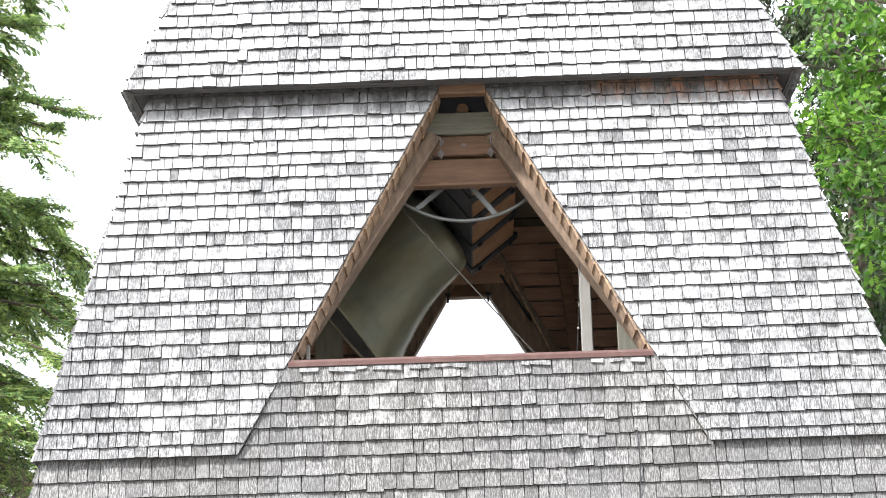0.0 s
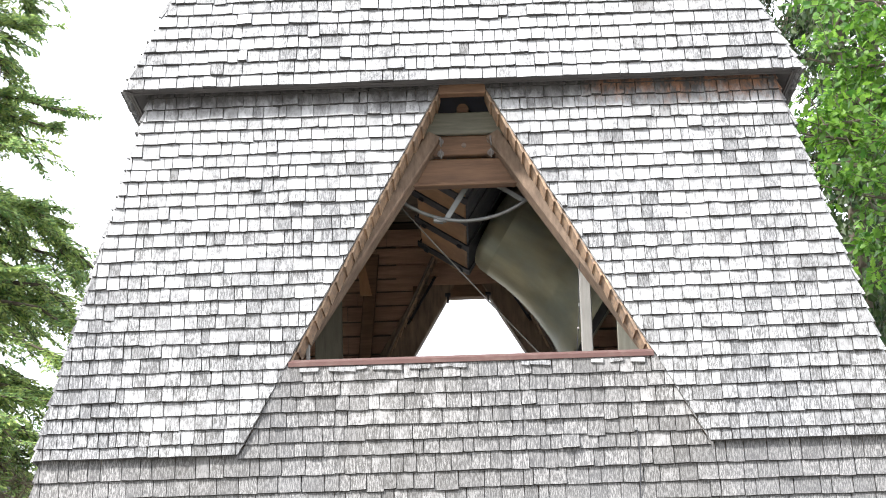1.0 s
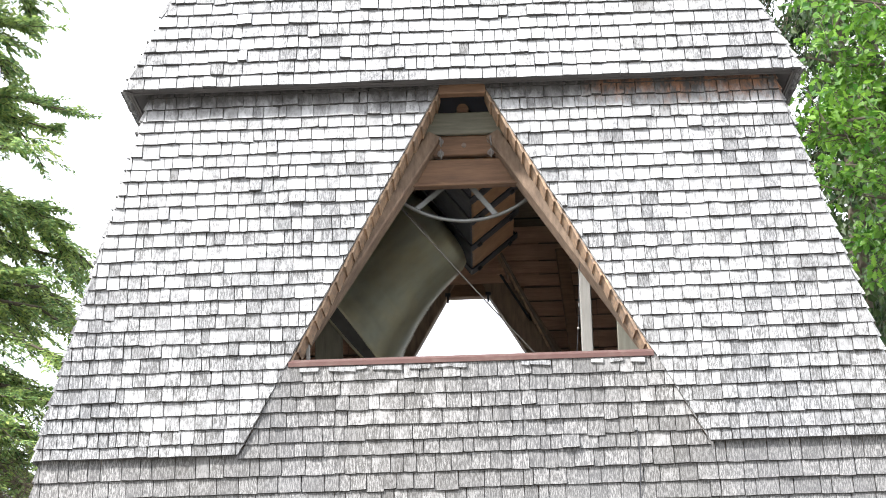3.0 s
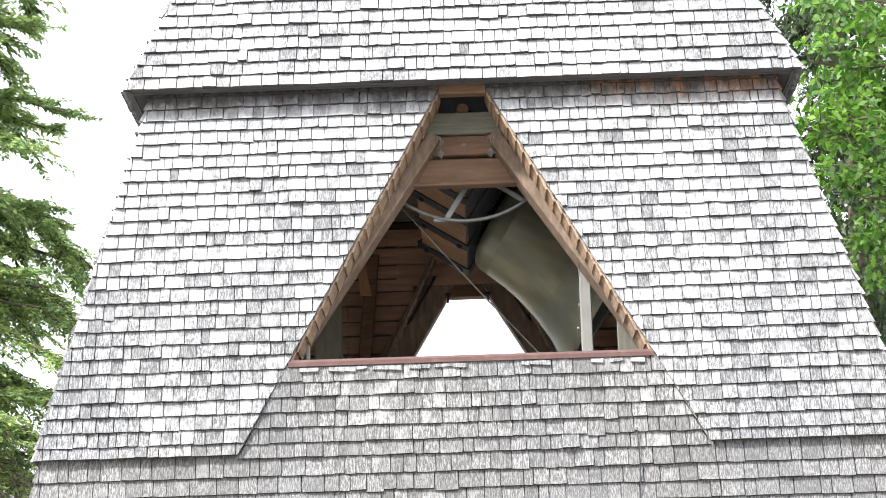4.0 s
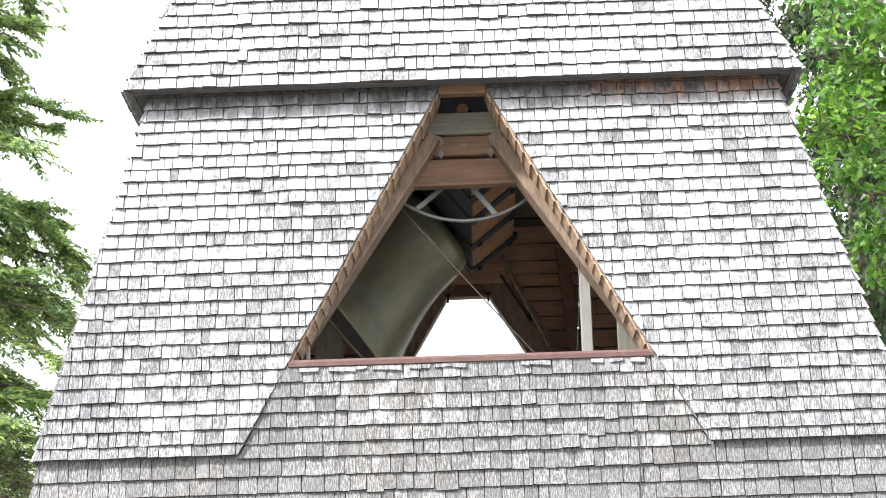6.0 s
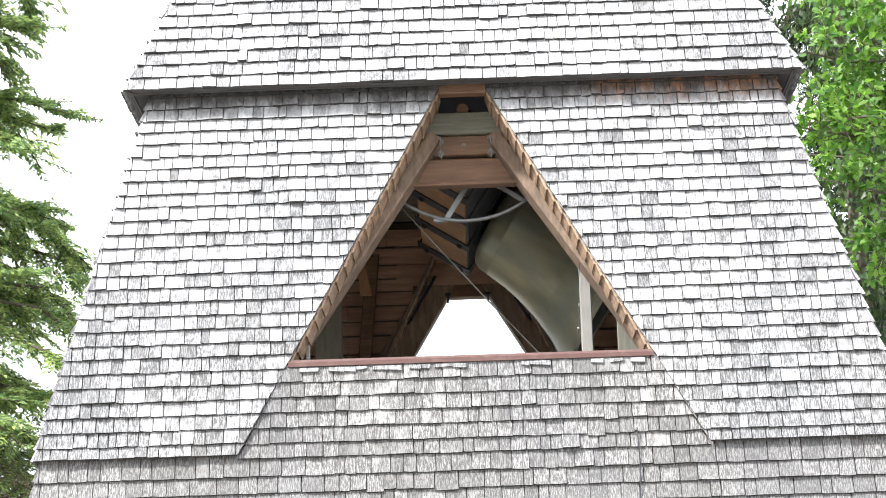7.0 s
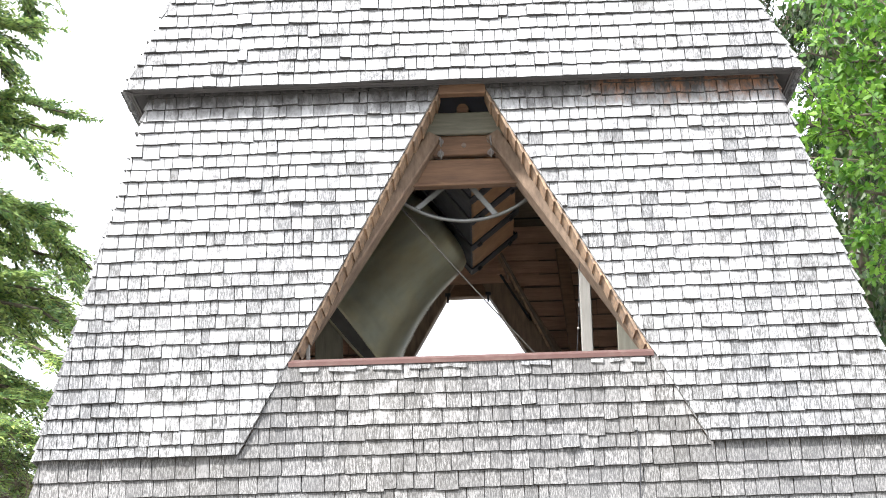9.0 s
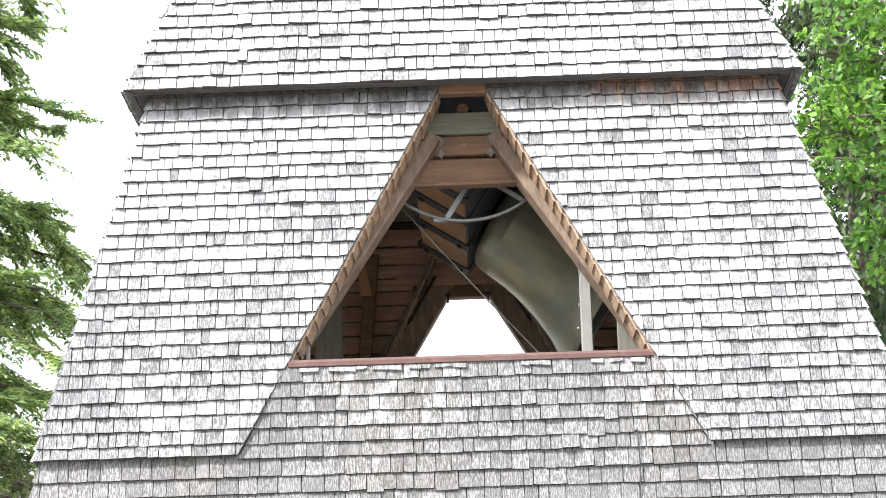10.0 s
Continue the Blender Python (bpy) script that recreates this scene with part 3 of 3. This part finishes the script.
def build_inside():
    """Unseen light-bouncing floor, ceiling, inner planking and posts of the bell chamber."""
    rng = random.Random(9)
    s = Shape()
    # unseen floor, kept pale so it throws light up at the bell
    for i in range(34):
        x = -3.2 + i * 0.19
        s.beam((x + 0.09, -3.2, 4.55), (x + 0.09, 3.2, 4.55), 0.182, 0.04, (1, 0, 0), 0.004)
    part("chamber_floor", s, BOUNCE_FLOOR, tower, "unseen pale plank floor added to bounce light onto the bell")
    s = Shape().beam((-2.6, 0, 7.82), (2.6, 0, 7.82), 5.2, 0.06, (0, 1, 0), 0.004)
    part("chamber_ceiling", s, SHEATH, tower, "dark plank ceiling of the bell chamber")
    # planks of the far wall on both sides of its opening
    far = Face(180, 2.75, LEAN, EAVE)
    z = 4.65
    while z < 7.6:
        h = rng.uniform(0.13, 0.2)
        for sign in (-1, 1):
            u0 = max(0.30, 0.26 + (6.93 - z) * 0.575 + 0.20)
            cuts = [u0, u0 + rng.uniform(0.5, 1.1), 3.1]
            for k in range(2):
                y = far.dist(z) - 0.16 - rng.uniform(0, 0.05)
                if cuts[k + 1] - cuts[k] > 0.1:
                    p = Shape().beam((sign * cuts[k], y, z + h / 2), (sign * (cuts[k + 1] - 0.006), y, z + h / 2), 0.03, h - 0.012, (0, 1, 0), 0.005)
                    part("plank", p, PLANK, tower)
        z += h
    for sign in (-1, 1):
        part("inner_stud", Shape().beam((sign * 1.35, 2.95, 4.6), (sign * 1.05, 2.5, 7.4), 0.14, 0.14, (1, 0, 0), 0.01), FRAME, tower, "brown stud against the far wall")
    # posts and boards just inside the near opening
    part("post", Shape().beam((1.035, -2.35, 4.6), (1.035, -2.35, 6.35), 0.10, 0.10, (1, 0, 0), 0.008), POST, tower, "pale grey weathered post")
    part("corner_board", Shape().beam((1.45, -2.40, 4.6), (1.45, -2.40, 6.0), 0.30, 0.05, (1, 0, 0), 0.006), BOARD, tower, "grey upright corner board")
    part("corner_board", Shape().beam((-1.52, 1.9, 4.6), (-1.52, 1.9, 7.2), 0.30, 0.05, (1, 0, 0), 0.006), BOARD, tower, "grey-green upright corner board")
    part("corner_post", Shape().beam((-1.395, -2.95, 4.6), (-1.395, -2.95, 5.5), 0.035, 0.05, (1, 0, 0), 0.005), POST, tower, "narrow pale post in the corner")
    s = Shape().prism([(-1.17, 1.57, 7.12), (-1.11, 1.57, 7.12), (-1.03, 1.57, 6.74), (-1.155, 1.57, 6.74)],
                      [(-1.17, 1.63, 7.12), (-1.11, 1.63, 7.12), (-1.03, 1.63, 6.74), (-1.155, 1.63, 6.74)])
    part("brace", s, OAK, tower, "short light brown brace")


build_inside()

ROPE_TOP = Vector((-0.62, -2.0, 6.80))


def build_rope():
    rope = tagged(new("bell_rope"), "thin grey bell rope running slantwise before the bell", "rope")
    rope.location = ROPE_TOP
    end = Vector((0.585, -2.0, 5.39)) - ROPE_TOP
    path = [end * (i / 12) + Vector((0, 0, -0.012 * math.sin(math.pi * i / 12))) for i in range(16)]
    part("cord", Shape().tube(path, 0.0065, 7), ROPE, rope, "", True)
    for f in (0.02, 0.06):
        part("clamp", Shape().tube([end * f, end * (f + 0.012)], 0.012, 8), ZINC, rope, "small steel clamp")
    return rope


rope = build_rope()


def build_wire():
    wire = tagged(new("wire"), "thin dark wire with a small white insulator", "wire")
    part("strand", Shape().tube([(0.965, -2.95, 5.98), (0.95, -2.95, 5.75), (0.945, -2.95, 5.55), (0.91, -2.95, 5.2), (0.89, -2.95, 4.9)], 0.0035, 5), IRON, wire)
    part("insulator", Shape().lathe([(0.0, 0.012), (0.008, 0.010), (0.012, 0.0), (0.008, -0.010), (0.0, -0.012)], 10), POST, wire, "small white insulator").location = (0.93, -2.955, 5.40)
    part("clip", Shape().tube([(0.95, -2.955, 5.62), (0.945, -2.955, 5.59)], 0.008, 6), ZINC, wire)


build_wire()


def build_cable():
    cable = tagged(new("cable"), "thin black cable hanging down the shingled wall", "cable")
    wall = Face(0, 3.55, 0.185, BREAK)
    path = [wall.at(1.345 + 0.012 * math.sin(z * 5.0) - 0.02 * (4.4 - z), z, 0.06) for z in (4.42 - 0.11 * i for i in range(36))]
    part("strand", Shape().tube(path, 0.0045, 5), IRON, cable)
    for z in (4.40, 3.3, 2.2):
        part("clip", Shape().tube([wall.at(1.335 - 0.02 * (4.4 - z), z, 0.02), wall.at(1.335 - 0.02 * (4.4 - z), z, 0.07)], 0.009, 6), ZINC, cable)


build_cable()

# ---- trees ----
BARK = bark("grey_brown_bark", (0.05, 0.04, 0.03), (0.15, 0.12, 0.09))
LEAF_OAK = leaf("oak_leaf", (0.045, 0.145, 0.018), (0.24, 0.43, 0.055))
LEAF_FERN = leaf("feathery_leaf", (0.11, 0.22, 0.095), (0.52, 0.62, 0.19))
LEAF_DARK = leaf("dark_needle", (0.018, 0.04, 0.016), (0.06, 0.10, 0.035))
LEAF_IVY = leaf("ivy_leaf", (0.02, 0.05, 0.015), (0.08, 0.12, 0.035))
TWIG = bark("dry_twig", (0.10, 0.075, 0.06), (0.22, 0.17, 0.13))
swaying = []


def leaflet(s, p, d, n, length, width):
    """A small pointed leaf with a raised midrib line."""
    w = d.cross(n).normalized() * width / 2
    k = n.normalized() * width * 0.18
    s.add([p, p + d * length * 0.45 + w + k, p + d * length, p + d * length * 0.45 - w + k], [(0, 1, 2), (0, 2, 3)])


OAK_OUTLINE = [(0.0, 0.02), (0.18, 0.10), (0.26, 0.20), (0.36, 0.13), (0.50, 0.32), (0.60, 0.20), (0.76, 0.30), (0.84, 0.17), (1.0, 0.05)]


def oak_leaf(s, p, d, n, length):
    w = d.cross(n).normalized()
    n = n.normalized()
    droop = n * (-0.18 * length)
    mid = [p + d * (a * length) + droop * a * a for a, _ in OAK_OUTLINE]
    lft = [m_ + w * (b * length) + n * (0.16 * b * length) for m_, (_, b) in zip(mid, OAK_OUTLINE)]
    rgt = [m_ - w * (b * length) + n * (0.16 * b * length) for m_, (_, b) in zip(mid, OAK_OUTLINE)]
    k = len(mid)
    faces = [(i, i + 1, k + i + 1, k + i) for i in range(k - 1)] + [(i + 1, i, 2 * k + i, 2 * k + i + 1) for i in range(k - 1)]
    s.add([*mid, *lft, *rgt], faces)


def random_dir(rng):
    z, a = rng.uniform(-1, 1), rng.uniform(0, 2 * math.pi)
    r = math.sqrt(1 - z * z)
    return Vector((r * math.cos(a), r * math.sin(a), z))


def trunk_part(tree, foot, tall, r0, lean, name="trunk"):
    rng = random.Random(int(tall * 10))
    path = [Vector((lean * (i / 14) ** 1.5 + rng.uniform(-0.06, 0.06), rng.uniform(-0.06, 0.06), tall * i / 14)) for i in range(15)]
    part(name, Shape().tube(path, r0, 14, r0 * 0.15), BARK, tree, "furrowed grey-brown trunk", True)
    return path


def feather_tree(name, label, foot, tall, reach, mats, seed, low, droop, count, sprays, leafy, share=1.0, towards=None, dead_below=None):
    """A tall tree of drooping feathery boughs; the boughs are separate parts that sway."""
    rng = random.Random(seed)
    tree = tagged(new(name), label, "tree", "trees beside the tower")
    tree.location = foot
    trunk_part(tree, foot, tall, 0.34, 0.2)
    for b in range(count):
        z = low + (tall - low) * ((b + rng.random()) / count) ** 1.3
        size = reach * (1 - 0.6 * (z - low) / (tall - low)) * rng.uniform(0.5, 1.04)
        a = rng.uniform(0, 2 * math.pi)
        if towards is not None and b % 3:
            a = towards + rng.gauss(0, 0.75)
        out = Vector((math.cos(a), math.sin(a), 0))
        wood, green = Shape(), Shape()
        spine = []
        hang = droop
        droop = hang * rng.uniform(0.1, 1.5)
        for i in range(9):
            f = i / 8
            spine.append(out * (size * f) + Vector((0, 0, 0.35 * size * f * (1 - f) - droop * size * f * f * 0.35)) + random_dir(rng) * 0.16 * f)
        wood.tube(spine, 0.045, 6, 0.008)
        dead = dead_below is not None and z < dead_below
        side = out.cross(Vector((0, 0, 1)))
        for j in range(sprays):
            f = 0.18 + 0.82 * (j + rng.random()) / sprays
            k = min(7, int(f * 8))
            p = spine[k].lerp(spine[k + 1], f * 8 - k)
            sgn = rng.choice((-1, 1))
            d = (out * rng.uniform(0.3, 1.0) + side * sgn * rng.uniform(0.2, 1.3) + Vector((0, 0, -droop * rng.uniform(0.1, 1.1)))).normalized()
            ln = rng.uniform(0.35, 0.85) * (1.15 - 0.5 * f)
            tw = [p + d * (ln * i / 4) + Vector((0, 0, -droop * 0.30 * ln * (i / 4) ** 2)) for i in range(5)]
            wood.tube(tw, 0.007, 4, 0.003)
            if dead:
                for q in range(6):
                    o = tw[rng.randrange(1, 5)]
                    wood.tube([o, o + (d + random_dir(rng) * 0.8).normalized() * 0.2, o + (d + random_dir(rng)).normalized() * 0.34], 0.004, 3, 0.002)
                continue
            for q in range(leafy):
                g = (q + rng.random()) / leafy
                k2 = min(3, int(g * 4))
                o = tw[k2].lerp(tw[k2 + 1], g * 4 - k2)
                e = (d * 0.5 + (d.cross(Vector((0, 0, 1))).normalized() if d.z > -0.95 else side) * rng.choice((-1, 1)) * rng.uniform(0.5, 1.1) + Vector((0, 0, rng.uniform(-0.7, 0.25)))).normalized()
                nrm = (Vector((0, 0, 1)) + random_dir(rng) * 0.55).normalized()
                leaflet(green, o + random_dir(rng) * 0.02, e, nrm, rng.uniform(0.045, 0.105) * share, rng.uniform(0.020, 0.038) * share)
        droop = hang
        bough = part("bough", wood, TWIG if dead else BARK, tree, "bare dry bough" if dead else "", tidy=False)
        bough.location = (0.2 * (z / tall) ** 1.5, 0, z)
        if green.v:
            fol = part("foliage", green, mats, bough, tidy=False)
            tagged(fol, "drooping feathery sprays of small leaves", kind="stuff")
        swaying.append((bough, rng.uniform(0.5, 1.0), rng.uniform(0, 6.28), a))
    return tree


def oak_tree(foot, seed):
    rng = random.Random(seed)
    tree = tagged(new("oak_tree"), "broad oak with fresh bright green lobed leaves", "tree", "trees beside the tower")
    tree.location = foot
    path = trunk_part(tree, foot, 11.5, 0.38, -0.3)
    for b in range(42):
        z = 6.6 + 4.8 * (b + rng.random()) / 42
        a = rng.uniform(0, 2 * math.pi) if b % 3 == 0 else math.pi + rng.gauss(0, 0.55)
        size = 4.0 * math.sqrt(max(0.15, 1 - ((z - 8.6) / 4.6) ** 2)) * rng.uniform(0.78, 1.08)
        out = Vector((math.cos(a), math.sin(a), 0))
        wood, green = Shape(), Shape()
        spine = [out * (size * i / 7) + Vector((0, 0, 0.30 * size * (i / 7) - 0.12 * size * (i / 7) ** 2)) + random_dir(rng) * 0.10 * (i / 7) for i in range(8)]
        wood.tube(spine, 0.06, 7, 0.012)
        for j in range(26):
            f = 0.25 + 0.75 * math.sqrt((j + rng.random()) / 26)
            k = min(6, int(f * 7))
            p = spine[k].lerp(spine[k + 1], f * 7 - k)
            d = (out * rng.uniform(0.1, 0.9) + random_dir(rng) * 0.9 + Vector((0, 0, 0.15))).normalized()
            ln = rng.uniform(0.25, 0.75)
            tip = p + d * ln
            wood.tube([p, p + d * ln * 0.5 + random_dir(rng) * 0.03, tip], 0.009, 4, 0.004)
            for q in range(14):
                o = p.lerp(tip, rng.uniform(0.35, 1.02)) + random_dir(rng) * 0.03
                e = (d * 0.5 + random_dir(rng) + Vector((0, 0, -0.1))).normalized()
                nrm = (Vector((0, -0.25, 0.8)) + random_dir(rng) * 0.7).normalized()
                oak_leaf(green, o, e, nrm, rng.uniform(0.095, 0.15))
        bough = part("bough", wood, BARK, tree, tidy=False)
        bough.location = (-0.3 * (z / 11.5) ** 1.5, 0, z)
        fol = part("foliage", green, LEAF_OAK, bough, tidy=False)
        tagged(fol, "fresh green lobed oak leaves", kind="stuff")
        swaying.append((bough, rng.uniform(0.8, 1.5), rng.uniform(0, 6.28), a))
    return tree


left_tree = feather_tree("feathery_tree", "tall tree with drooping feathery light green foliage", (-7.6, 6.0, 0), 16.0, 4.35, LEAF_FERN, 3, 3.8, 0.62, 160, 46, 46, 1.25, -0.5, 5.6)
second_tree = feather_tree("feathery_tree", "tall feathery green tree standing further back", (-8.7, 8.0, 0), 12.5, 4.5, LEAF_FERN, 14, 3.6, 0.7, 100, 42, 40, 1.35, -0.4)
dark_tree = feather_tree("conifer_tree", "dark hanging conifer behind the tower", (6.1, 11.0, 0), 19.0, 3.5, LEAF_DARK, 8, 3.0, 1.3, 90, 40, 38, 1.1, math.pi)
back_tree = feather_tree("conifer_tree", "dark dense conifer standing far behind the tower", (9.6, 14.5, 0), 18.0, 4.0, LEAF_DARK, 21, 4.0, 1.0, 64, 40, 40, 1.4, math.pi)
oak = oak_tree((8.5, 4.6, 0), 12)


def ivy_trunk(foot, tall):
    rng = random.Random(31)
    tree = tagged(new("ivy_clad_tree"), "straight trunk thickly clad in dark ivy", "tree", "trees beside the tower")
    tree.location = foot
    trunk_part(tree, foot, tall, 0.26, 0.1)
    s = Shape()
    for i in range(7000):
        z = rng.uniform(0.2, tall * 0.86)
        a = rng.uniform(0, 2 * math.pi)
        r = 0.26 + rng.random() ** 2 * (0.55 + 0.25 * math.sin(z * 1.7))
        out = Vector((math.cos(a), math.sin(a), 0))
        d = (Vector((0, 0, -1)) + random_dir(rng) * 0.7).normalized()
        leaflet(s, out * r + Vector((0.05, 0, z)), d, (out + random_dir(rng) * 0.5).normalized(), rng.uniform(0.08, 0.15), rng.uniform(0.07, 0.12))
    fol = part("ivy", s, LEAF_IVY, tree, tidy=False)
    tagged(fol, "dark green ivy leaves", kind="stuff")


ivy_trunk((5.35, 8.6, 0), 15.0)


def motions():
    rows = []
    for i in range(101):
        t = i * 0.1
        turn = 2 * math.pi * (t - ZERO) / PERIOD
        a = SWING * (math.sin(turn) + 0.028 * math.sin(3 * turn))
        rows.append((t, pose(*PIVOT, 0, -a, 0)))
    walk(bell, rows)
    rows = []
    for i in range(41):
        t = i * 0.25
        rows.append((t, pose(*ROPE_TOP, 0, 0.7 * math.sin(2 * math.pi * t / 1.5 + 0.8) + 0.35 * math.sin(2.1 * t), 0)))
    walk(rope, rows)
    # the wind lifts and turns the boughs a little
    for bough, amount, phase, way in swaying:
        at = bough.location.copy()
        rows = []
        for i in range(21):
            t = i * 0.5
            gust = amount * (0.16 * (t - 4.0) + 0.35 * math.sin(1.1 * t + phase) + 0.15 * math.sin(2.7 * t + 2 * phase))
            rows.append((t, pose(*at, 0.5 * gust * math.cos(phase), 0.6 * gust, gust)))
        walk(bough, rows)


motions()
